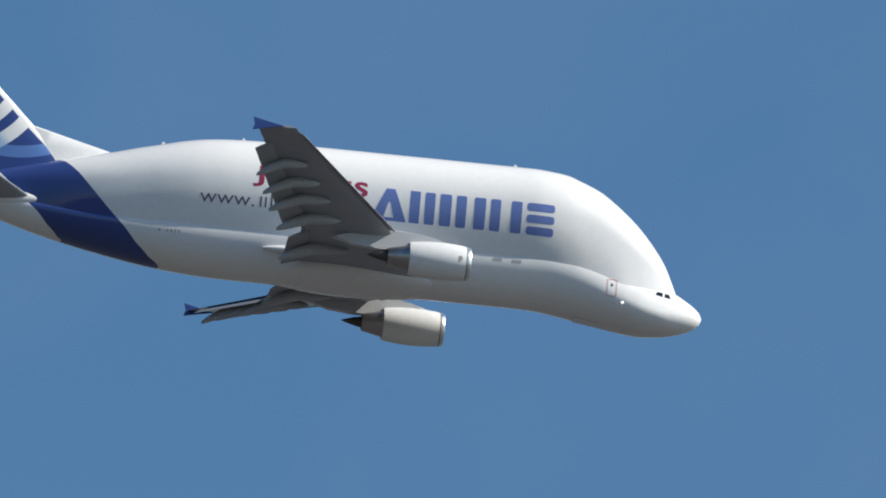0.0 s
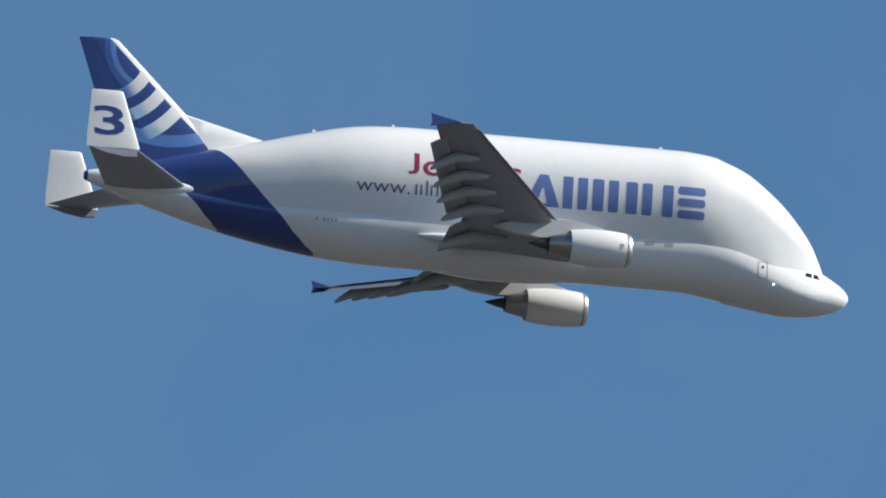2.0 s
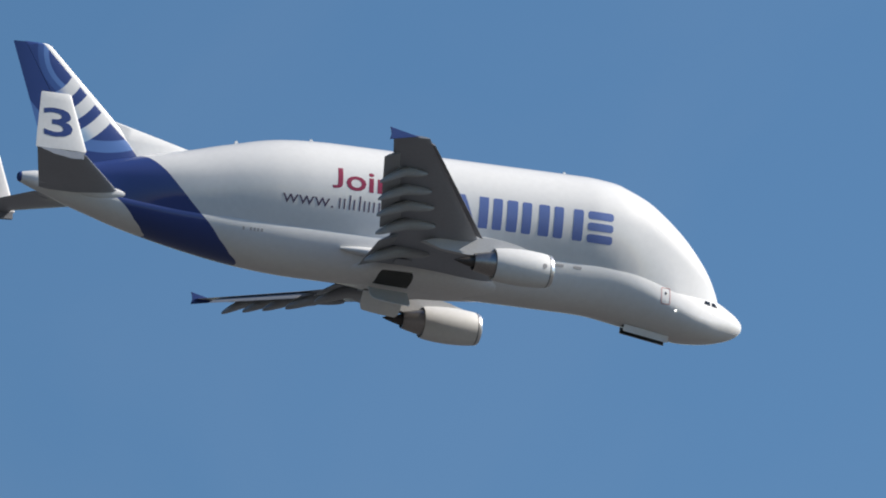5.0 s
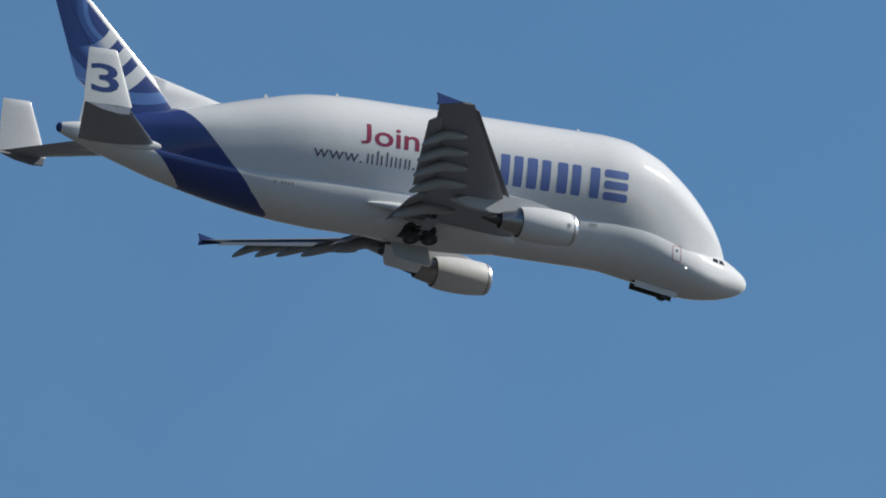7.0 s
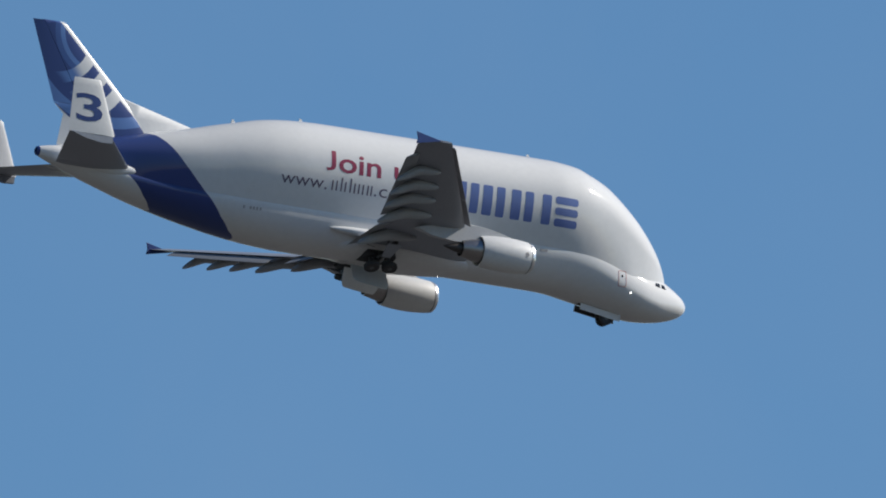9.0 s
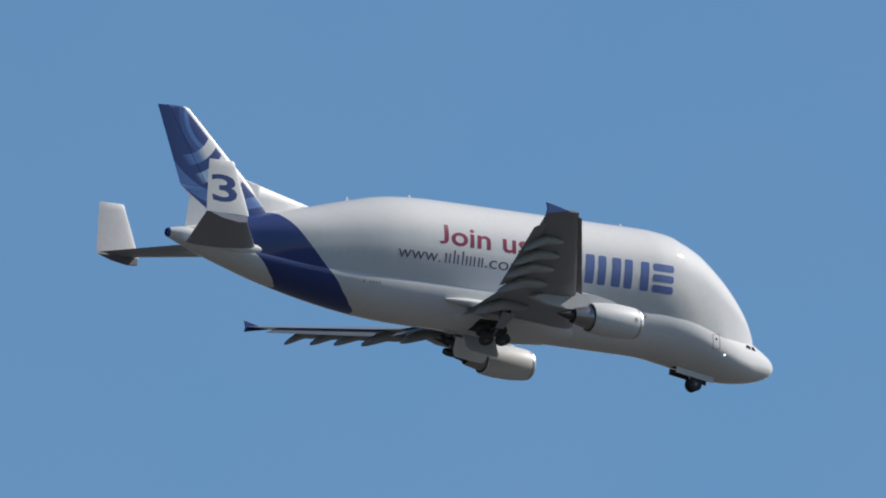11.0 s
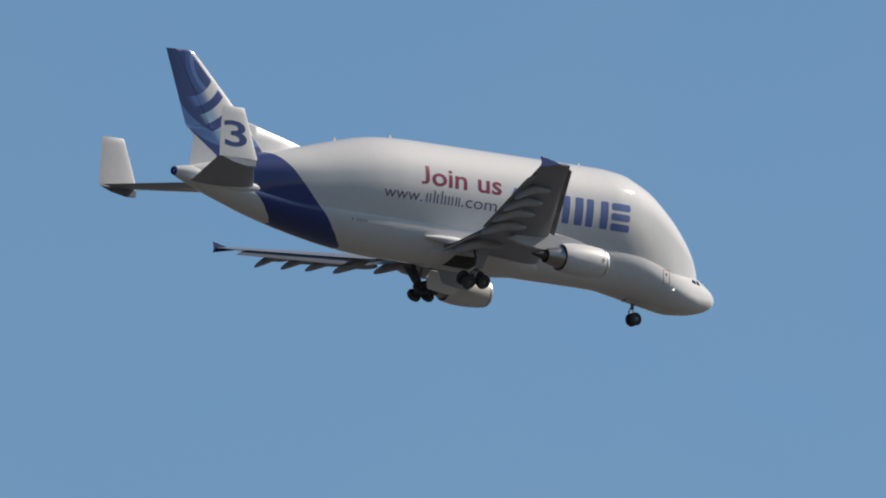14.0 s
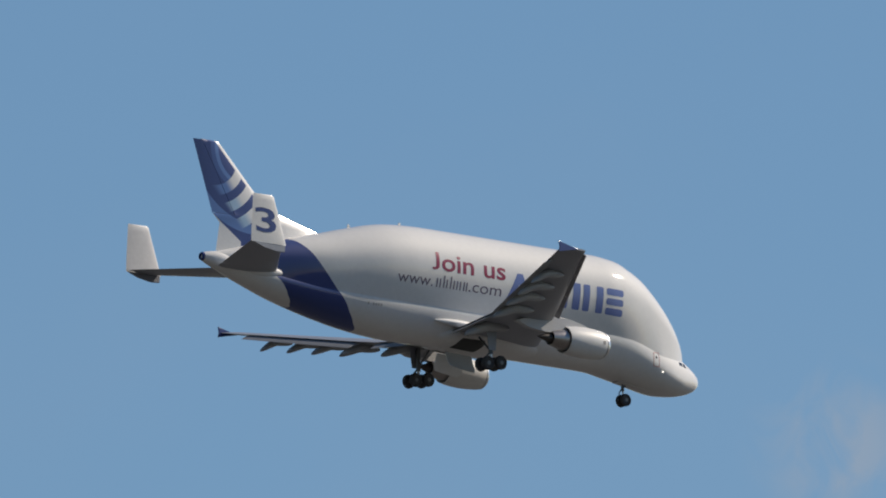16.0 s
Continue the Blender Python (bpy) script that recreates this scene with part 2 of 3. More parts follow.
def rod(p, q, r, count=14, bm=None):
    """A round bar from p to q."""
    bm = bm or bmesh.new()
    p, q = Vector(p), Vector(q)
    turn = (q - p).to_track_quat("Z", "Y").to_matrix()
    ring = [turn @ Vector((r * math.cos(2 * math.pi * k / count), r * math.sin(2 * math.pi * k / count), 0)) for k in range(count)]
    return loft([[p + v for v in ring], [q + v for v in ring]], True, bm)


def foil(lead, trail, thick, a=0.0, b=1.0, count=14, camber=0.015):
    """Points round a wing section from lead to trail (places), thick across; a and b cut it to a stretch of the chord."""
    lead, trail = Vector(lead), Vector(trail)
    chord = (trail - lead).length
    upper, lower = [], []
    for k in range(count + 1):
        t = a + (b - a) * (1 - math.cos(math.pi * k / count)) / 2
        h = 5 * thick * (0.2969 * t ** 0.5 - 0.126 * t - 0.3516 * t * t + 0.2843 * t ** 3 - 0.1036 * t ** 4)
        c = camber * chord * 4 * t * (1 - t)
        upper.append((t, c + h))
        lower.append((t, c - h))
    pts = upper + lower[::-1]
    return [(lead.lerp(trail, t), h) for t, h in pts]


def wing_loft(rows, up, count=14, camber=0.015):
    """Rows of (lead, trail, thickness) and, where the section is cut, the stretch of its chord; up is the way in which thickness is laid."""
    up = Vector(up)
    rings = []
    for lead, trail, thick, *cut in rows:
        a, b = cut or (0.0, 1.0)
        rings.append([p + up * h for p, h in foil(lead, trail, thick, a, b, count, camber)])
    return loft(rings)


# ---- the shape of the hull: nose tip at x = 0, tail at x = -56, port side at +y ----
def smooth(rows):
    """A smooth curve through (x, value) rows, as a function of x."""
    xs = [r[0] for r in rows]
    ys = [r[1] for r in rows]
    n = len(xs)
    sec = [(ys[i + 1] - ys[i]) / (xs[i + 1] - xs[i]) for i in range(n - 1)]
    tan = [sec[0]] + [0.0 if sec[i - 1] * sec[i] <= 0 else 2 * sec[i - 1] * sec[i] / (sec[i - 1] + sec[i]) for i in range(1, n - 1)] + [sec[-1]]

    def f(x):
        if x <= xs[0]:
            return ys[0]
        if x >= xs[-1]:
            return ys[-1]
        i = max(k for k in range(n) if xs[k] <= x)
        i = min(i, n - 2)
        h = xs[i + 1] - xs[i]
        t = (x - xs[i]) / h
        return (ys[i] * (1 + 2 * t) * (1 - t) ** 2 + tan[i] * h * t * (1 - t) ** 2
                + ys[i + 1] * t * t * (3 - 2 * t) + tan[i + 1] * h * t * t * (t - 1))
    return f


# The lower hull: two half ellipses on one middle line; half width, height of the middle, depth below it and height above it.
NOSE = [(-9.5, 2.82), (-8, 2.76), (-6, 2.6), (-4.6, 2.4), (-3.4, 2.1), (-2.5, 1.81), (-1.7, 1.48), (-1.0, 1.13), (-0.5, 0.79), (-0.2, 0.48), (-0.05, 0.22), (0.0, 0.02)]
low_w = smooth([(-54.4, 0.37), (-54.0, 0.5), (-53, 0.77), (-51.1, 1.1), (-49.4, 1.42), (-47.3, 1.76), (-45.2, 2.06), (-43, 2.32), (-41.5, 2.48), (-40, 2.61), (-38, 2.74), (-36, 2.8), (-34, 2.82)] + NOSE)
low_z0 = smooth([(-54.4, 4.28), (-53, 4.12), (-51.1, 3.65), (-49.4, 3.28), (-47.3, 2.93), (-45.2, 2.68), (-43, 2.5), (-41.5, 2.44), (-39, 2.42), (-33, 2.41), (-13.5, 2.41), (-12, 2.38), (-10, 2.12), (-8, 1.75),
                (-5.85, 1.21), (-4.6, 0.86), (-3.4, 0.6), (-1.7, 0.26), (-0.6, 0.08), (0.0, 0.0)])
low_d0 = smooth([(-54.4, 0.37), (-54.0, 0.49), (-53, 0.73), (-51.1, 0.92), (-49.4, 1.04), (-47.3, 1.3), (-45.2, 1.56), (-43, 1.84), (-41.5, 2.06), (-40, 2.3), (-38, 2.56), (-36, 2.73), (-34, 2.82)] + NOSE)
low_h0 = smooth([(-54.4, 0.37), (-54.0, 0.5), (-53, 0.77), (-51.1, 0.95), (-49.4, 1.0), (-45, 1.2), (-40, 1.5), (-37, 2.2), (-34, 2.82)] + NOSE)
# In the nose the widest line runs lower, so that the cheeks roll inwards below the cockpit windows.
cheek = smooth([(-11, 0), (-9, 0.2), (-7.5, 0.55), (-6.6, 0.7), (-5, 0.82), (-3.3, 0.8), (-2, 0.45), (-1, 0.2), (0.0, 0)])
brow = smooth([(-9, 0), (-7, 0.08), (-6.4, 0.25), (-5.4, 0.45), (-4, 0.45), (-3, 0.34), (-2, 0.27), (-1, 0.19), (-0.5, 0.12), (-0.1, 0.03), (0.0, 0)])


def low_z(x):
    return low_z0(x) - cheek(x)


def low_d(x):
    return low_d0(x) - cheek(x)


def low_h(x):
    return low_h0(x) + cheek(x) - brow(x)


# The cargo lobe: crown, middle, greatest half width, and the height at which it meets the lower hull.
up_t = smooth([(-53.8, 4.75), (-52, 5.15), (-50, 5.75), (-47, 6.55), (-44, 7.3), (-41.8, 7.83), (-40.2, 8.28), (-38.6, 8.68), (-37, 9.09), (-35.4, 9.37),
               (-33.8, 9.52), (-31.3, 9.62), (-12.7, 9.63), (-10.9, 9.5), (-10.0, 9.36), (-9.35, 9.12), (-8.47, 8.79), (-7.58, 8.37), (-6.68, 7.75), (-5.76, 7.02), (-4.85, 6.19),
               (-3.9, 5.11), (-2.88, 3.7), (-2.35, 2.62), (-1.9, 1.66)])
up_m = smooth([(-53.8, 4.35), (-50, 4.6), (-46, 4.85), (-42, 5.15), (-38, 5.6), (-34, 5.85), (-10.5, 5.85), (-9, 5.6), (-7.3, 4.95), (-5.5, 3.9), (-4.57, 3.3), (-3.64, 2.75), (-2.67, 2.05), (-1.85, 1.32)])
up_w = smooth([(-53.8, 0.3), (-52, 0.75), (-50, 1.2), (-48, 1.62), (-46, 2.05), (-44, 2.45), (-42, 2.8), (-40, 3.12), (-38, 3.42), (-36, 3.62), (-33.5, 3.7),
               (-12.5, 3.7), (-11, 3.58), (-10, 3.42), (-8.5, 3.1), (-7, 2.78), (-5.5, 2.42), (-4.5, 2.13), (-3.5, 1.72), (-2.8, 1.3), (-2.27, 0.85), (-1.9, 0.3)])
up_k = smooth([(-53.8, -0.2), (-50, -0.3), (-46, -0.4), (-11, -0.4), (-9, -0.25), (-7.5, -0.25), (-6, -0.35), (-4.6, -0.25), (-3.5, 0.05), (-2.6, 0.5), (-1.9, 0.8)])


def low_y(x, z):
    d = z - low_z(x)
    return low_w(x) * max(1 - (d / (low_h(x) if d > 0 else low_d(x))) ** 2, 0.0) ** 0.5


def up_y(x, z):
    top, mid, wide, sill = up_t(x), up_m(x), up_w(x), low_z0(x) + up_k(x)
    if z >= top:
        return 0.0
    if z >= mid:
        return wide * (1 - ((z - mid) / (top - mid)) ** 2) ** 0.5
    neck = min(low_y(x, sill) * 0.965, wide * 0.98)
    s = min((mid - z) / max(mid - sill, 0.05), 1.0)
    return neck + (wide - neck) * (1 - s * s) ** 1.3


def hull_y(x, z):
    """Half width of the whole hull at station x and height z."""
    return max(low_y(x, z), up_y(x, z) if z > low_z0(x) + up_k(x) and -53.8 < x < -1.9 else 0.0)


# ---- the ground, far below ----
bm = bmesh.new()
bmesh.ops.create_circle(bm, cap_ends=True, segments=64, radius=40000)
tagged(part("ground", bm, field), "dry grassy ground that runs to the horizon", "ground", kind="structure")

# ---- the aircraft ----
aircraft = tagged(new("cargo_aircraft"), "white bulbous cargo jet with navy tail band, flaps out", "aircraft")

xs = [0.0, -0.03, -0.1, -0.2, -0.35] + [-0.5 - 0.25 * k for k in range(20)] + [-5.5 - 0.5 * k for k in range(18)] + [-15 - 1.5 * k for k in range(13)] + [-34 - 0.5 * k for k in range(41)] + [-54.2, -54.4]
rings = []
for x in xs:
    ring = []
    for k in range(64):
        c, n = math.cos(2 * math.pi * k / 64), math.sin(2 * math.pi * k / 64)
        ring.append((x, low_w(x) * c, low_z(x) + n * (low_h(x) if n > 0 else low_d(x))))
    rings.append(ring)
fuselage = part("fuselage", loft(rings), hull_white, aircraft)

xs = [-1.9, -1.95, -2.05, -2.2] + [-2.4 - 0.2 * k for k in range(40)] + [-10.4 - 0.4 * k for k in range(8)] + [-14 - 1.5 * k for k in range(13)] + [-33 - 0.4 * k for k in range(52)] + [-53.8]
rings = []
for x in xs:
    top, mid, wide, sill = up_t(x), up_m(x), up_w(x), low_z0(x) + up_k(x)
    half = [(wide * math.sin(math.pi / 2 * k / 20), mid + (top - mid) * math.cos(math.pi / 2 * k / 20)) for k in range(21)]
    half += [(up_y(x, mid - (mid - sill) * k / 14), mid - (mid - sill) * k / 14) for k in range(1, 15)]
    half += [(up_y(x, sill) * 0.75, sill - 0.25)]
    rings.append([(x, -y, z) for y, z in half] + [(x, y, z) for y, z in half[:0:-1]])
part("cargo_lobe", loft(rings), hull_white, aircraft, "bulbous white upper cargo hold")


def belly(x):
    return low_z(x) - low_d(x)


# wing-to-body fairing under the hull
rings = []
for k in range(25):
    x = -17.6 - 14.2 * k / 24
    s = math.sin(math.pi * k / 24) ** 0.8
    w, h = 1.2 + 1.72 * s, 0.55 * s
    rings.append([(x, w * math.copysign(abs(math.cos(a)) ** 0.8, math.cos(a)), 0.55 + (h + 0.55) * math.sin(a)) for a in [2 * math.pi * j / 40 for j in range(40)]])
part("belly_fairing", loft(rings), white, aircraft)


for side in (-1, 1):
    rings = []
    for k in range(17):
        t = k / 16
        s = math.sin(math.pi * (0.02 + 0.96 * t)) ** 0.6
        rings.append([(-25.5 - 5.7 * t, side * 2.72 + 0.42 * s * math.cos(a), 1.2 + 0.08 * t + 0.34 * s * math.sin(a)) for a in [2 * math.pi * j / 18 for j in range(18)]])
    part("wing_root_fillet", loft(rings), white, aircraft)

# wings
def lead_x(y):
    return -22.62 - 0.616 * (y - 8.62)


def trail_x(y):
    return -29.05 if y < 7.6 else -29.05 - 0.332 * (y - 7.6)


def wing_z(y):
    return 0.88 + 0.133 * (y - 2.8) if y < 8.6 else 1.65 + 0.178 * (y - 8.6)


def wing_place(side, y, t, drop=0.0):
    """Along the chord at span y: t from 0 at the leading to 1 at the trailing edge."""
    tilt = 0.2 * (1 - y / 24)
    return Vector((lead_x(y) + (trail_x(y) - lead_x(y)) * t, side * y, wing_z(y) + tilt * (0.4 - t) - drop - (0.008 * max(y - 2.8, 0) + 0.16 * t * min(max(y - 2.8, 0) / 4, 1) if side > 0 else 0)))


for side in (-1, 1):
    rows = []
    for y in (1.5, 2.8, 4.5, 6, 7.6, 10, 13, 16, 19, 21, 22.0, 22.35):
        chord = lead_x(y) - trail_x(y)
        thick = chord * (0.135 - 0.0018 * y) * (0.55 if y > 22.2 else 1)
        rows.append((wing_place(side, y, 0.06), wing_place(side, y, 1.0), thick / 1.0))
    rows = [(a, b, t) for a, b, t in rows]
    wing = part("wing", wing_loft(rows, (0, 0, 1)), wing_grey, aircraft, "grey swept wing with flaps and slats out")

    def strip(y0, y1, shape, steps=8):
        out = []
        for k in range(steps + 1):
            y = y0 + (y1 - y0) * k / steps
            out.append(shape(y))
        return out

    def flap_row(y):
        c = min(0.62 + 0.155 * (lead_x(y) - trail_x(y)), 1.6)
        edge = wing_place(side, y, 1.0)
        lead = edge + Vector((c * 0.42, 0, -0.05))
        return (lead, lead + Vector((-c * 0.97, 0, -c * 0.38)), c * 0.14)

    for y0, y1 in ((2.9, 7.45), (9.55, 14.6), (14.65, 19.85)):
        part("flap", wing_loft(strip(y0, y1, flap_row), (0, 0, 1), camber=0.03), flap_grey, wing)

    def slat_row(y):
        c = 0.35 + 0.075 * (lead_x(y) - trail_x(y))
        lead = wing_place(side, y, 0.0) + Vector((0.08, 0, -0.16))
        return (lead, lead + Vector((-c, 0, 0.16)), c * 0.16)

    for y0, y1 in ((3.6, 7.3), (8.6, 13.0), (13.05, 17.4), (17.45, 21.7)):
        part("slat", wing_loft(strip(y0, y1, slat_row), (0, 0, 1), camber=0.08), slat_metal, wing, "dull metal leading-edge slat")

    for y, long, fat in ((5.5, 4.8, 0.36), (10.1, 4.4, 0.34), (12.8, 4.2, 0.32), (15.2, 3.9, 0.31), (17.8, 3.5, 0.28)):
        start = wing_place(side, y, 1.0) + Vector((long * 0.74, 0, -0.3))
        rings = []
        for k in range(19):
            t = k / 18
            s = max(math.sin(math.pi * min(t * 0.96 + 0.02, 1)), 0) ** 0.5
            droop = 0.05 * t + 2.05 * max(t - 0.46, 0) ** 1.2
            rings.append([start + Vector((-long * t, fat * s * math.cos(a), -droop - 0.05 + fat * 1.3 * s * math.sin(a))) for a in [2 * math.pi * j / 16 for j in range(16)]])
        part("flap_track_fairing", loft(rings), fairing_paint, wing, "pale canoe-shaped fairing")

    tip = wing_place(side, 22.35, 1.0)
    x, z = tip.x, tip.z
    part("wingtip_fence", plate([(x + 1.9, z + 0.02), (x + 0.5, z + 0.3), (x - 0.3, z + 0.5), (x - 0.15, z), (x - 0.3, z - 0.42), (x + 0.5, z - 0.25)], side * 22.4, 0.1, bevel=0.02), navy, wing, "small navy wingtip fence")

    # engine under the wing
    c = (0, side * 7.94, -0.05 if side < 0 else -0.17)
    engine = part("engine", turned([(-17.42, 1.16), (-17.8, 1.23), (-18.6, 1.3), (-19.5, 1.32), (-20.4, 1.28), (-21.1, 1.2), (-21.5, 1.12), (-21.5, 1.07), (-20.6, 1.06), (-19.5, 1.1), (-18.5, 1.0), (-17.42, 1.05)], c, 48), white, aircraft, "white turbofan with a bare inlet lip")
    part("inlet_lip", turned([(-17.44, 1.165), (-17.28, 1.14), (-17.2, 1.08), (-17.22, 1.02), (-17.36, 0.98), (-17.9, 0.97), (-17.9, 1.0), (-17.44, 1.06)], c, 48), bare_metal, engine)
    part("cowl_seam", turned([(-17.46, 1.165), (-17.47, 1.18), (-17.53, 1.19), (-17.54, 1.175)], c, 48), steel, engine, "dark seam behind the inlet lip")
    part("fan", turned([(-18.2, 0.99), (-18.25, 0.3), (-17.95, 0.18), (-17.75, 0.03)], c, 36), dark_metal, engine)
    part("core_cowl", turned([(-20.4, 1.02), (-21.5, 0.93), (-22.2, 0.78), (-22.75, 0.66), (-22.98, 0.6), (-22.98, 0.55), (-22.3, 0.56), (-21.5, 0.55)], c, 40), hot_metal, engine)
    part("exhaust_plug", turned([(-21.9, 0.46), (-22.9, 0.42), (-23.5, 0.3), (-24.0, 0.16), (-24.4, 0.03)], c, 28), dark_metal, engine)
    outline = [(-18.3, 1.1), (-19.4, 1.42), (-20.9, 1.72), (-22.4, 1.85), (-24.0, 1.6), (-26.2, 1.2), (-27.0, 0.95), (-25.5, 0.55), (-23.6, 0.35), (-22.4, 0.4), (-21.4, 0.6), (-20.5, 0.9), (-19.0, 1.05)]
    part("pylon", plate(outline, side * 7.94, 0.5, bevel=0.1), pylon_paint, engine, "pale grey engine pylon")
    part("nacelle_emblem", turned([(-0.012, 0.17), (0.012, 0.17)], (0, 0, 0), 20), pale_mark, engine).matrix_local = Matrix.Translation((-18.0, side * (7.94 + 1.25), -0.05)) @ pose(0, 0, 0, 0, 0, 90)

# vertical fin


def fin_lead(z):
    return -52.66 + 1.008 * (14.33 - z)


def fin_trail(z):
    if z > 8.18:
        return -53.32 - 0.333 * (z - 8.18)
    if z > 7.4:
        return -52.5 - 0.82 * (z - 7.4) / 0.78
    return -52.95 + 0.45 * (z - 4.9) / 2.5


def fin_row(z, *cut):
    return (Vector((fin_lead(z), 0, z)), Vector((fin_trail(z), 0, z)), 0.85 - 0.055 * (z - 5), *cut)


rows = [fin_row(z) for z in (5.0, 6.0, 7.0, 7.4, 7.8, 8.18)] + [fin_row(z, 0.0, 0.66) for z in (8.2, 9, 10, 11, 12, 13, 14, 14.2)]
rows.append((Vector((fin_lead(14.33) - 0.15, 0, 14.33)), Vector((fin_trail(14.33), 0, 14.33)), 0.12, 0.0, 0.66))
fin = part("vertical_fin", wing_loft(rows, (0, 1, 0), camber=0), fin_paint, aircraft, "white and navy fin with pale curved stripes")
part("rudder", wing_loft([fin_row(z, 0.668, 1.0) for z in (8.22, 9, 10, 11, 12, 13, 14, 14.28)], (0, 1, 0), camber=0), fin_paint, fin)
rings = []
for k in range(16):
    t = k / 15
    x = -41.3 - 7.2 * t
    top = 7.72 + (9.42 - 7.72) * max(t - 0.02, 0) / 0.93
    w = 0.05 + 0.2 * t
    base = up_t(x) - 0.5
    rings.append([(x, w * 1.2 + 0.4 * (1 - t), base), (x, w + 0.14 * (1 - t), base + (top - base) * 0.6), (x, w * 0.6, top - 0.12), (x, 0, top), (x, -w * 0.6, top - 0.12), (x, -w - 0.14 * (1 - t), base + (top - base) * 0.6), (x, -w * 1.2 - 0.4 * (1 - t), base)])
part("dorsal_fillet", loft(rings), fin_paint, fin)

# tailplane with its end fins
for side in (-1, 1):
    def tail_row(y, *cut):
        z = 3.55 + 0.092 * (y - 0.6)
        return (Vector((-46.9 - 0.735 * (y - 0.6), side * y, z)), Vector((-53.2 - 0.34 * (y - 0.6), side * y, z)), 0.62 - 0.045 * y, *cut)

    rows = [tail_row(0.6), tail_row(1.55)] + [tail_row(y, 0.0, 0.7) for y in (1.57, 3, 5, 7.6, 8.2)]
    tail = part("tailplane", wing_loft(rows, (0, 0, 1), camber=-0.01), wing_grey, aircraft, "grey tailplane carrying an upright end fin")
    part("elevator", wing_loft([tail_row(y, 0.699, 1.0) for y in (1.6, 3, 5, 7.6, 8.1)], (0, 0, 1), camber=-0.01), wing_grey, tail)
    rings = []
    for z, lead, trail, thick in ((4.1, -52.2, -55.85, 0.24), (4.2, -52.15, -55.9, 0.26), (5.2, -52.47, -55.87, 0.22), (6.6, -52.93, -55.77, 0.2), (7.7, -53.3, -55.7, 0.18), (8.15, -53.45, -55.67, 0.14), (8.24, -53.6, -55.62, 0.06)):
        rings.append((Vector((lead, side * 8.25, z)), Vector((trail, side * 8.25, z)), thick))
    end_fin = part("end_fin", wing_loft(rings, (0, 1, 0), camber=0), white, tail, "white upright end fin")
    part("end_fin_keel", plate([(-52.25, 4.12), (-52.35, 3.95), (-52.3, 3.56), (-53.2, 3.5), (-54.5, 3.72), (-55.4, 4.0), (-55.75, 4.12)], side * 8.25, 0.2, bevel=0.04), wing_grey, tail, "grey keel under the end fin")

    # pale seal where the tailplane meets the hull
    rings = []
    for k in range(15):
        t = k / 14
        x = -47.0 - 3.7 * t
        s = math.sin(math.pi * (0.03 + 0.94 * t)) ** 0.45
        y = hull_y(x, 3.3)
        rings.append([(x, side * (y - 0.14 + 0.36 * s * math.cos(a)), 3.47 + 0.05 * t + 0.52 * s * math.sin(a)) for a in [2 * math.pi * j / 16 for j in range(16)]])
    part("tailplane_root_fairing", loft(rings), white, aircraft, "small white root fairing")

part("tail_exhaust", turned([(-54.3, 0.385), (-54.42, 0.375), (-54.55, 0.32), (-54.6, 0.24), (-54.5, 0.2), (-54.35, 0.18)], (0, 0, 4.28), 24), navy, aircraft, "navy tail cone end with the exhaust opening")


# ---- windows, doors and small fittings on the hull ----
def on_side(x, z, proud=0.012):
    """A place on the starboard flank, proud of the skin."""
    return (x, -hull_y(x, z) - proud, z)


def patch(outline, bm=None, proud=0.012, thick=0.03, step=0.2):
    """A thin panel on the starboard flank that follows the skin; outline in x and z."""
    flat = bmesh.new()
    flat.faces.new([flat.verts.new((x, 0, z)) for x, z in outline])
    return wrap(flat, proud, thick, step)


def wrap(flat, proud=0.012, thick=0.03, step=0.2):
    """Cut a flat figure in x and z into rows and lay it on the starboard flank as a thin panel."""
    for axis in (2, 0):
        lo, hi = min(v.co[axis] for v in flat.verts), max(v.co[axis] for v in flat.verts)
        normal = Vector((0, 0, 0))
        normal[axis] = 1
        for k in range(1, int((hi - lo) / step) + 1):
            bmesh.ops.bisect_plane(flat, geom=flat.verts[:] + flat.edges[:] + flat.faces[:], plane_co=normal * (lo + k * step), plane_no=normal)
    bmesh.ops.triangulate(flat, faces=flat.faces[:])
    for v in flat.verts:
        v.co.y = -hull_y(v.co.x, v.co.z) - proud
    rim = bmesh.ops.extrude_face_region(flat, geom=flat.faces[:])
    for v in rim["geom"]:
        if isinstance(v, bmesh.types.BMVert):
            v.co.y += thick
    return flat


def box_outline(x0, z0, x1, z1, r=0.0, count=4):
    if not r:
        return [(x0, z0), (x1, z0), (x1, z1), (x0, z1)]
    pts = []
    for cx, cz, a0 in ((x1 - r, z0 + r, -90), (x1 - r, z1 - r, 0), (x0 + r, z1 - r, 90), (x0 + r, z0 + r, 180)):
        pts += [(cx + r * math.cos(radians(a0 + 90 * k / count)), cz + r * math.sin(radians(a0 + 90 * k / count))) for k in range(count + 1)]
    return pts


def frame_figure(outer, inner):
    """A flat ring between two outlines of equal count, in x and z."""
    flat = bmesh.new()
    a = [flat.verts.new((x, 0, z)) for x, z in outer]
    b = [flat.verts.new((x, 0, z)) for x, z in inner]
    for i in range(len(a)):
        flat.faces.new((a[i - 1], a[i], b[i], b[i - 1]))
    return flat


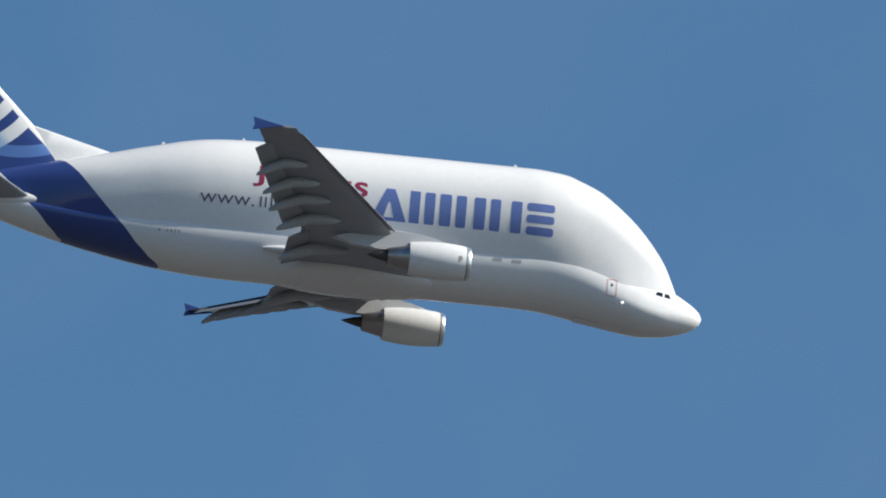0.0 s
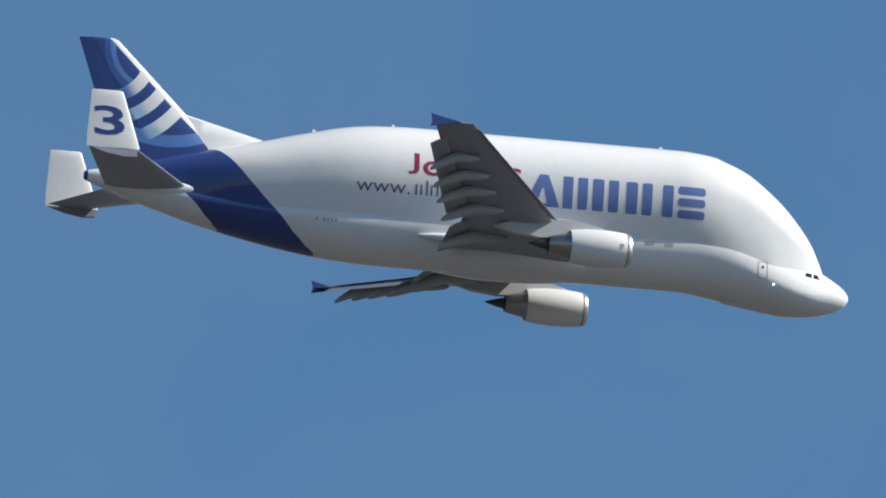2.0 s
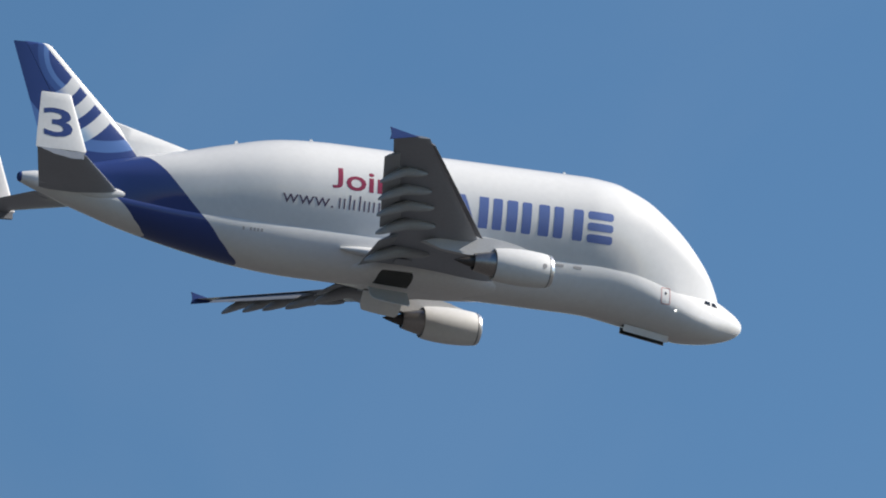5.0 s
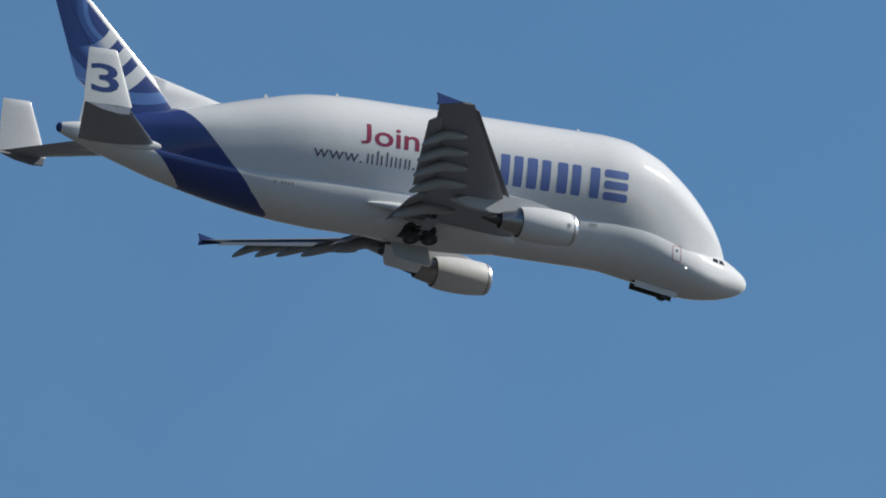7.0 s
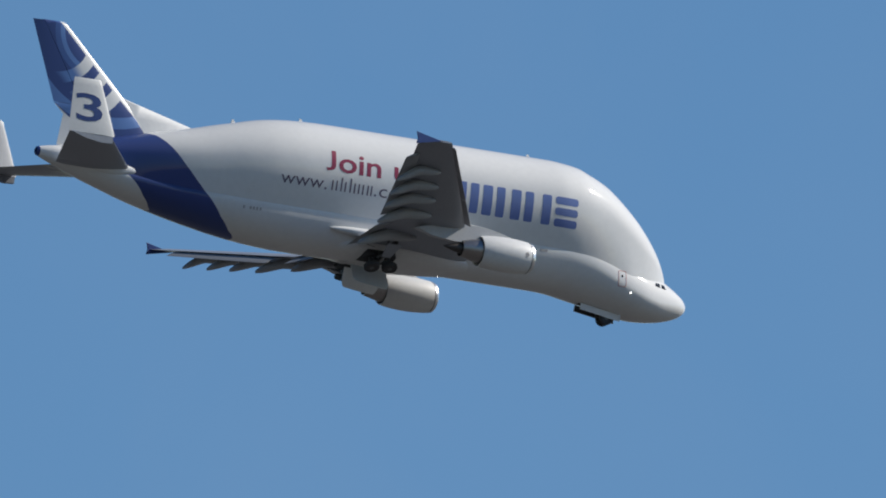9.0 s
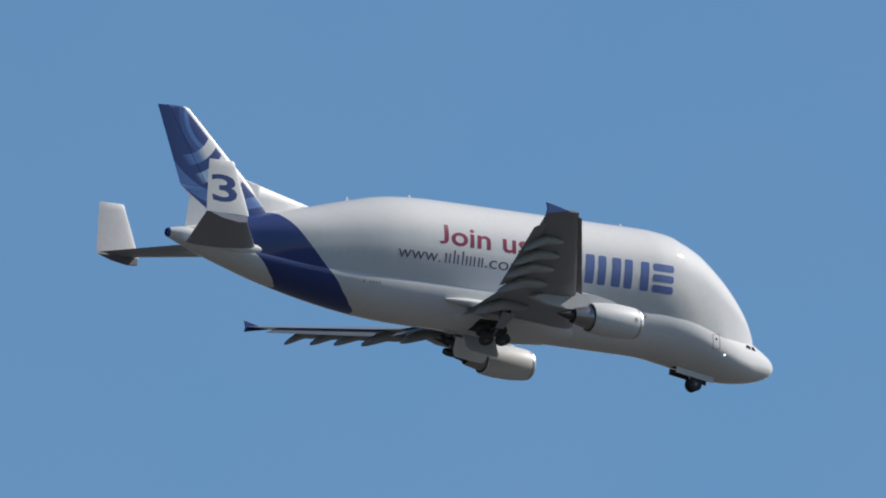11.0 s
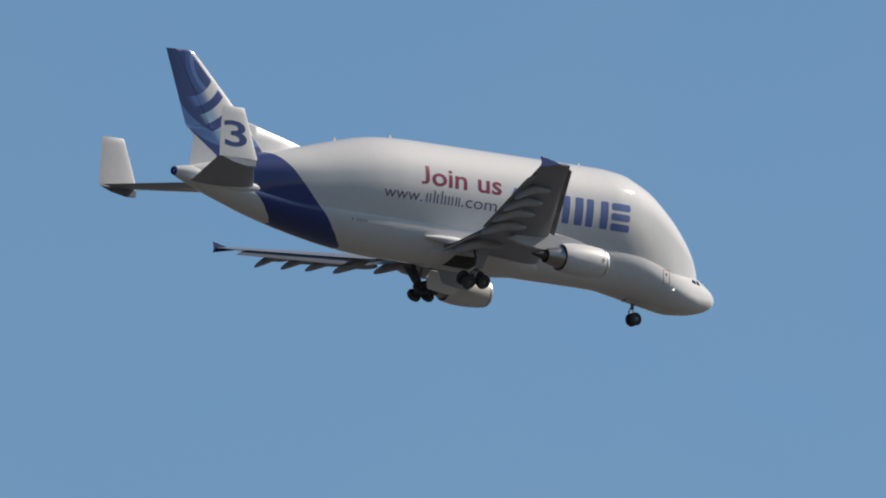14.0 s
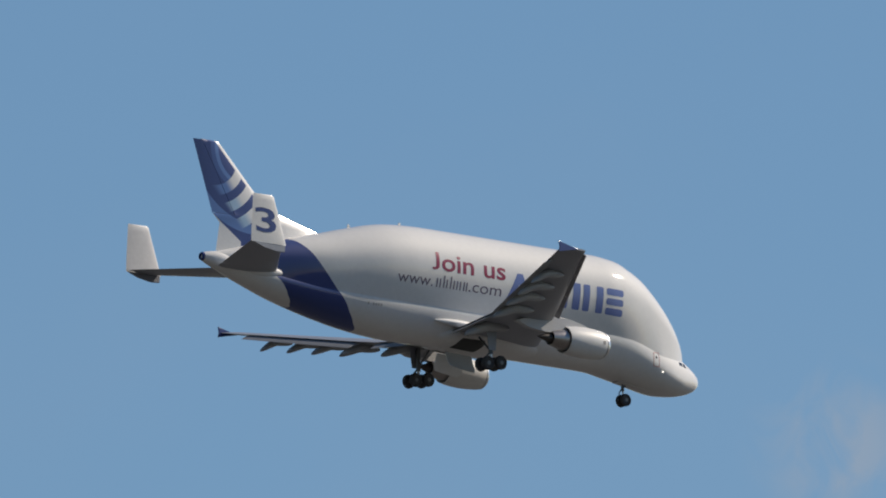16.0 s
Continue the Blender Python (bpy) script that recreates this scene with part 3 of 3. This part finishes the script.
# cockpit panes on the nose, two a side
PANES = ([(-3.5, 0.95), (-2.98, 0.88), (-2.95, 1.22), (-3.38, 1.24)], [(-2.85, 0.88), (-2.38, 0.85), (-2.5, 1.2), (-2.8, 1.22)])
for outline in PANES:
    part("cockpit_window", patch(outline, step=0.1), glass, fuselage, "dark cockpit pane")
    bm = patch(outline, step=0.1)
    bmesh.ops.scale(bm, vec=(1, -1, 1), verts=bm.verts)
    part("cockpit_window", bm, glass, fuselage, "dark cockpit pane")

part("crew_door", wrap(frame_figure(box_outline(-7.02, 0.3, -6.3, 1.55, 0.12), box_outline(-6.96, 0.36, -6.36, 1.49, 0.1))), red_line, fuselage, "crew door with a thin red outline")
part("door_window", patch(box_outline(-6.74, 1.02, -6.6, 1.22, 0.06), thick=0.02), glass, fuselage)
part("inspection_light", turned([(-5.9, 0.04), (-5.84, 0.055), (-5.78, 0.03)], (0, on_side(-5.84, -0.02)[1], -0.02), 14), lens, fuselage, "small lit lamp lens")
for x in (-15.1, -13.75):
    part("side_vent", patch(box_outline(x, 2.0, x + 0.62, 2.2, 0.05)), pale_mark, fuselage)
for k in range(6):
    if k != 1:
        part("registration_bar", patch(box_outline(-38.55 + 0.27 * k, 1.74, -38.4 + 0.27 * k, 1.96)), pale_mark, fuselage)
for x in (-13.7, -32.8, -38.4):
    part("blade_antenna", plate([(x - 0.22, up_t(x) - 0.1), (x + 0.22, up_t(x) - 0.1), (x + 0.02, up_t(x) + 0.29), (x - 0.14, up_t(x) + 0.29)], 0, 0.06, bevel=0.015), white, fuselage)


# ---- lettering and painted figures ----
def lettering(text, x0, x1, z0, height, bold=0.0, spacing=1.0):
    """Flat letters in x and z: the text from x0 to x1, standing on z0, capitals that high."""
    curve = bpy.data.curves.new("lettering", "FONT")
    curve.body, curve.size, curve.offset, curve.space_character, curve.resolution_u = text, 1.0, bold, spacing, 3
    ob = new("lettering", curve)
    data = ob.evaluated_get(bpy.context.evaluated_depsgraph_get()).to_mesh()
    flat = bmesh.new()
    flat.from_mesh(data)
    bpy.data.objects.remove(ob)
    lo, hi = min(v.co.x for v in flat.verts), max(v.co.x for v in flat.verts)
    for v in flat.verts:
        v.co = Vector((x0 + (v.co.x - lo) / (hi - lo) * (x1 - x0), 0, z0 + v.co.y / 0.69 * height))
    return flat


def letters(flat):
    """The flat letters one by one, a dot with its stem."""
    left, groups = set(flat.verts), []
    while left:
        seed = left.pop()
        island, todo = {seed}, [seed]
        while todo:
            for e in todo.pop().link_edges:
                for v in e.verts:
                    if v in left:
                        left.discard(v)
                        island.add(v)
                        todo.append(v)
        lo, hi = min(v.co.x for v in island), max(v.co.x for v in island)
        groups.append([lo, hi, island])
    groups.sort(key=lambda g: g[0])
    merged = [groups[0]]
    for lo, hi, island in groups[1:]:
        if lo < merged[-1][1] - 0.02:
            merged[-1] = [merged[-1][0], max(hi, merged[-1][1]), merged[-1][2] | island]
        else:
            merged.append([lo, hi, island])
    out = []
    for lo, hi, island in merged:
        bm = bmesh.new()
        made = {v: bm.verts.new(v.co) for v in island}
        for f in flat.faces:
            if f.verts[0] in made:
                bm.faces.new([made[v] for v in f.verts])
        out.append(bm)
    flat.free()
    return out


for bm in letters(lettering("Join us", -32.3, -24.25, 5.40, 1.52, 0.013)):
    foot, top = min(v.co.z for v in bm.verts), max(v.co.z for v in bm.verts)
    if foot < 5.2:
        for v in bm.verts:
            v.co.z = 5.38 + (v.co.z - foot) / (top - foot) * (top - 5.38)
    part("slogan_letter", wrap(bm), letter_red, fuselage, "red slogan letter")
for text, x0, x1, z0 in (("www.", -35.9, -32.1, 3.96), (".com", -28.15, -24.6, 4.0)):
    for bm in letters(lettering(text, x0, x1, z0, 0.95, -0.006)):
        part("web_letter", wrap(bm), letter_grey, fuselage, "thin dark grey letter")
for x, high in ((-31.7, 0.72), (-31.35, 0.72), (-30.95, 1.0), (-30.62, 0.72), (-30.2, 1.02), (-29.85, 0.72), (-29.5, 0.72), (-29.15, 0.72), (-28.75, 0.72), (-28.45, 0.72)):
    part("web_lettering_bar", patch(box_outline(x, 3.98, x + 0.11, 3.98 + high)), letter_grey, fuselage)

# the maker's name stands as plain figures of its colour
Z0, Z1 = 3.92, 6.16
flat = frame_figure([(-23.95, Z0), (-21.45, Z0), (-22.35, Z1), (-22.95, Z1)], [(-23.05, 4.15), (-22.35, 4.15), (-22.62, 5.2), (-22.75, 5.2)])
part("name_figure", wrap(flat), letter_blue, fuselage, "plain blue figure of the painted name")
part("name_figure", patch(box_outline(-21.25, Z0, -20.55, Z1)), letter_blue, fuselage, "plain blue figure of the painted name")
for x0, x1 in ((-20.2, -19.5), (-19.15, -18.35), (-18.0, -17.3), (-16.75, -15.95), (-15.6, -14.9), (-14.15, -13.4)):
    part("name_figure", patch(box_outline(x0, Z0, x1, Z1, 0.12)), letter_blue, fuselage, "plain blue figure of the painted name")
for z0, z1 in ((Z0, 4.5), (4.76, 5.32), (5.58, Z1)):
    part("name_figure", patch(box_outline(-13.05, z0, -11.1, z1, 0.2)), letter_blue, fuselage, "plain blue figure of the painted name")

# the numeral on the starboard end fin
flat = lettering("3", -55.42, -53.3, 5.05, 2.0, 0.012)
bmesh.ops.subdivide_edges(flat, edges=flat.edges[:], cuts=2)
for v in flat.verts:
    v.co.x += 0.10 * (5.9 - v.co.z)
    k = (v.co.z - 4.2) / 3.95
    lead, trail, thick = -52.15 - 1.3 * k, -55.9 + 0.23 * k, 0.26 - 0.1 * k
    t = (lead - v.co.x) / (lead - trail)
    v.co.y = -8.25 - 5 * thick * (0.2969 * t ** 0.5 - 0.126 * t - 0.3516 * t * t + 0.2843 * t ** 3 - 0.1036 * t ** 4) - 0.014
rim = bmesh.ops.extrude_face_region(flat, geom=flat.faces[:])
for v in rim["geom"]:
    if isinstance(v, bmesh.types.BMVert):
        v.co.y += 0.05
part("numeral", flat, navy, [o for o in aircraft.children_recursive if o.name.startswith("end_fin")][0].parent, "navy numeral")


# ---- landing gear ----
def wheel(name, radius, width, at, parent):
    """A tyre with rounded shoulders and a dished rim, its axle along y."""
    def spun(profile):
        bm = bmesh.new()
        rings = [[(at[0] + r * math.cos(a), at[1] + y, at[2] + r * math.sin(a)) for a in [2 * math.pi * k / 28 for k in range(28)]] for y, r in profile]
        return loft(rings, True, bm)
    h = width / 2
    part("tyre", spun([(-h * 0.8, radius * 0.55), (-h, radius * 0.72), (-h * 0.9, radius * 0.9), (-h * 0.5, radius), (h * 0.5, radius), (h * 0.9, radius * 0.9), (h, radius * 0.72), (h * 0.8, radius * 0.55)]), rubber, parent, "black tyre")
    part("rim", spun([(-h * 0.86, radius * 0.2), (-h * 0.7, radius * 0.5), (-h * 0.82, radius * 0.56), (h * 0.82, radius * 0.56), (h * 0.7, radius * 0.5), (h * 0.86, radius * 0.2)]), steel, parent)


# nose gear: hung from its hinge, swings down and back
nose_gear = part("nose_gear", rod((0, 0, 0.1), (0.15, 0, -1.4), 0.13), steel, aircraft, "nose gear leg with two wheels")
part("piston", rod((0.15, 0, -1.3), (0.2, 0, -2.2), 0.085), bare_metal, nose_gear)
part("axle", rod((0.2, -0.42, -2.2), (0.2, 0.42, -2.2), 0.07), steel, nose_gear)
part("drag_strut", rod((0.14, 0, -1.2), (1.25, 0, -0.05), 0.06), steel, nose_gear)
part("torque_link", rod((0.0, 0, -1.2), (-0.28, 0, -1.65), 0.05, bm=rod((-0.28, 0, -1.65), (0.1, 0, -2.1), 0.05)), steel, nose_gear)
for y in (-0.3, 0.3):
    wheel("wheel", 0.54, 0.34, (0.2, y, -2.2), nose_gear)
# no opening is cut: a dark slab on the belly stands for the well's shade
part("nose_gear_well", plate([(-9.0, belly(-9.0) + 0.35), (-9.0, belly(-9.0) - 0.004), (-8.2, belly(-8.2) - 0.004), (-7.4, belly(-7.4) - 0.004), (-6.6, belly(-6.6) - 0.004), (-5.6, belly(-5.6) - 0.004), (-5.6, belly(-5.6) + 0.35)], 0, 0.5), well_dark, fuselage, "dark slab for the shade in the nose gear well")

# nose gear doors, hinged along their outer edges
nose_doors = []
for side in (-1, 1):
    rings = []
    for k in range(9):
        x = 1.7 - 3.4 * k / 8
        rings.append([(x, 0, 0.01), (x, -side * 0.26, -0.025), (x, -side * 0.5, -0.035), (x, -side * 0.5, -0.075), (x, -side * 0.26, -0.065), (x, 0, -0.03)])
    door = part("nose_gear_door", loft(rings), white, aircraft, "long white nose gear door")
    lining = [[(x, -side * 0.02, 0.025), (x, -side * 0.48, -0.02), (x, -side * 0.48, -0.034), (x, -side * 0.02, 0.008)] for x in (1.66, -1.66)]
    part("door_lining", loft(lining), well_dark, door, "dark inner face")
    nose_doors.append(door)

# main gear: swings outwards and down
main_gears, main_doors, side_doors = [], [], []
for side in (-1, 1):
    leg = part("main_gear", rod((0, 0, 0.2), (0, 0, -1.8), 0.2), steel, aircraft, "main gear leg with a four-wheel bogie")
    part("piston", rod((0, 0, -1.7), (0, 0, -2.6), 0.13), bare_metal, leg)
    part("bogie_beam", rod((0.85, 0, -2.48), (-0.85, 0, -2.7), 0.14), steel, leg)
    part("side_strut", rod((0, 0, -1.5), (0, -side * 1.5, -0.1), 0.09), steel, leg)
    part("torque_link", rod((-0.1, 0, -1.6), (-0.5, 0, -2.05), 0.07, bm=rod((-0.5, 0, -2.05), (-0.12, 0, -2.5), 0.07)), steel, leg)
    part("leg_door", plate([(-0.75, 0.25), (0.45, 0.25), (0.3, -1.5), (-0.45, -1.5)], side * 0.3, 0.06, bevel=0.02), wing_grey, leg, "grey panel on the leg")
    for dx, dz in ((0.7, -2.5), (-0.7, -2.68)):
        part("axle", rod((dx, -0.6, dz), (dx, 0.6, dz), 0.09), steel, leg)
        for y in (-0.46, 0.46):
            wheel("wheel", 0.6, 0.42, (dx, y, dz), leg)
    main_gears.append(leg)
    # a dark sheet on the uncut belly fairing for the well's shaded mouth, and the big door that hangs from a hinge by
    # the keel
    def fairing_place(x, a, out):
        s = math.sin(math.pi * (-17.6 - x) / 14.2) ** 0.8
        return Vector((x, side * (1.2 + 1.72 * s + out) * math.cos(a) ** 0.8, 0.55 - (0.55 + 0.55 * s + out) * math.sin(a)))

    def shell(a1, wide, outer, inner, base, a0=86):
        """A curved panel of the fairing, from the angle a0 near the keel up to the angle a1; its free corners are rounded."""
        rings = []
        for k in range(15):
            a = radians(a0 + (a1 - a0) * k / 14)
            w = wide * (1 - 0.16 * max(k / 14 - 0.55, 0) ** 2 / 0.2)
            xs = [-26.85 + w * (1 - i / 4) for i in range(9)]
            rings.append([fairing_place(x, a, outer) - base for x in xs] + [fairing_place(x, a, inner) - base for x in reversed(xs)])
        return loft(rings)

    hinge = Vector((-26.85, side * 0.2, -0.7))
    part("main_gear_well", shell(21, 1.27, 0.006, -0.05, Vector(), 76), well_dark, fuselage, "dark sheet for the shaded mouth of the main gear well")
    door = part("main_gear_door", shell(50, 1.5, 0.016, -0.03, hinge), white, aircraft, "large white curved main gear door")
    part("door_lining", shell(50.5, 1.47, -0.032, -0.06, hinge), lining_grey, door, "pale grey inner face")
    main_doors.append(door)
    # the smaller door above it folds up into the bay
    top_hinge = fairing_place(-26.85, radians(19), 0.0)
    door = part("main_gear_side_door", shell(19, 1.46, 0.016, -0.03, top_hinge, 50), white, aircraft, "white curved side door of the gear bay")
    part("door_lining", shell(20, 1.42, -0.032, -0.06, top_hinge, 49), well_dark, door, "dark inner face")
    side_doors.append((door, top_hinge))


def motions():
    """The flight, and the landing gear coming down."""
    walk(aircraft, [
        (0.0, pose(178.61, 1776.82, 532.85, -0.361, -1.000, -0.038)),
        (0.5, pose(218.22, 1774.30, 530.07, -0.527, -1.000, -0.057)),
        (1.0, pose(257.83, 1771.79, 527.28, -0.036, -1.000, -0.115)),
        (1.5, pose(297.44, 1769.27, 524.50, 0.468, -1.000, -0.133)),
        (2.0, pose(337.04, 1766.76, 521.72, 0.694, -1.000, 0.195)),
        (2.5, pose(376.65, 1764.25, 518.93, 0.748, -1.000, 0.015)),
        (3.0, pose(416.26, 1761.73, 516.15, 0.477, -1.000, 0.265)),
        (3.5, pose(455.87, 1759.22, 513.37, 0.357, -1.000, 0.255)),
        (3.7, pose(471.72, 1758.21, 512.25, -0.069, -1.000, 0.070)),
        (5.8, pose(638.07, 1747.65, 500.56, -1.363, -1.000, 0.385)),
        (6.0, pose(653.92, 1746.64, 499.45, -1.185, -1.000, 0.170)),
        (6.5, pose(693.53, 1744.13, 496.66, -0.863, -1.000, 0.246)),
        (7.0, pose(733.13, 1741.62, 493.88, -0.514, -1.000, 0.003)),
        (7.5, pose(772.74, 1739.10, 491.10, -0.391, -1.000, -0.519)),
        (8.0, pose(812.35, 1736.59, 488.31, 0.230, -1.000, -0.737)),
        (8.5, pose(851.96, 1734.07, 485.53, 0.971, -1.000, -0.737)),
        (9.0, pose(891.57, 1731.56, 482.75, 0.861, -1.000, -0.317)),
        (9.5, pose(931.18, 1729.04, 479.96, 0.410, -1.000, -0.090)),
        (9.7, pose(947.02, 1728.04, 478.85, 0.156, -1.000, -0.235)),
        (11.8, pose(1113.38, 1717.48, 467.16, -0.596, -1.000, 0.733)),
        (12.0, pose(1129.22, 1716.47, 466.05, -0.456, -1.000, 0.605)),
        (12.5, pose(1168.83, 1713.96, 463.26, -0.255, -1.000, 0.331)),
        (13.0, pose(1208.44, 1711.44, 460.48, 0.781, -1.000, 0.209)),
        (13.5, pose(1248.05, 1708.93, 457.70, 0.924, -1.000, -0.026)),
        (14.0, pose(1287.66, 1706.41, 454.91, 0.720, -1.000, -0.095)),
        (14.5, pose(1327.27, 1703.90, 452.13, 0.353, -1.000, -0.133)),
        (15.0, pose(1366.88, 1701.39, 449.34, -0.070, -1.000, -0.050)),
        (15.5, pose(1406.49, 1698.87, 446.56, -0.687, -1.000, -0.180)),
        (16.0, pose(1446.10, 1696.36, 443.78, -0.795, -1.000, -0.076)),
    ])
    walk(nose_gear, [(t, pose(-8.35, 0, -0.2, 0, a, 0)) for t, a in (
        (0.0, -88), (4.5, -88), (5.8, -66), (7.0, -51), (9.0, -42), (9.7, -36), (12.0, -21), (13.0, -12), (14.0, -3), (14.5, 0), (16.0, 0))])
    for door, side in zip(nose_doors, (-1, 1)):
        walk(door, [(t, pose(-7.3, side * 0.5, belly(-7.3) + 0.005, side * a, 8.5, 0)) for t, a in (
            (0.0, 0), (3.9, 0), (4.8, 60), (5.6, 86), (13.2, 86), (13.6, 70), (14.1, 0), (16.0, 0))])
    for leg, side in zip(main_gears, (-1, 1)):
        walk(leg, [(t, pose(-26.85, side * y, z, -side * a, 0, 0)) for t, y, z, a in (
            (0.0, 3.9, 1.18, 100), (4.4, 3.9, 1.18, 100), (5.6, 4.7, 0.4, 82), (6.0, 4.75, 0.35, 79), (7.0, 4.75, 0.35, 75), (9.5, 4.75, 0.35, 66), (11.8, 4.75, 0.35, 54), (12.5, 4.75, 0.35, 48),
            (13.5, 4.75, 0.35, 37), (14.5, 4.75, 0.35, 25), (15.2, 4.75, 0.35, 12), (16.0, 4.75, 0.35, 0))])
    for door, side in zip(main_doors, (-1, 1)):
        walk(door, [(t, pose(-26.85, side * 0.2, -0.7, -side * a, 0, 0)) for t, a in (
            (0.0, 0), (3.9, 0), (4.8, 45), (5.6, 74), (16.0, 74))])
    for (door, hinge), side in zip(side_doors, (-1, 1)):
        walk(door, [(t, pose(*hinge, -side * a, 0, 0)) for t, a in (
            (0.0, 0), (3.9, 0), (4.8, 45), (5.6, 80), (16.0, 80))])


motions()
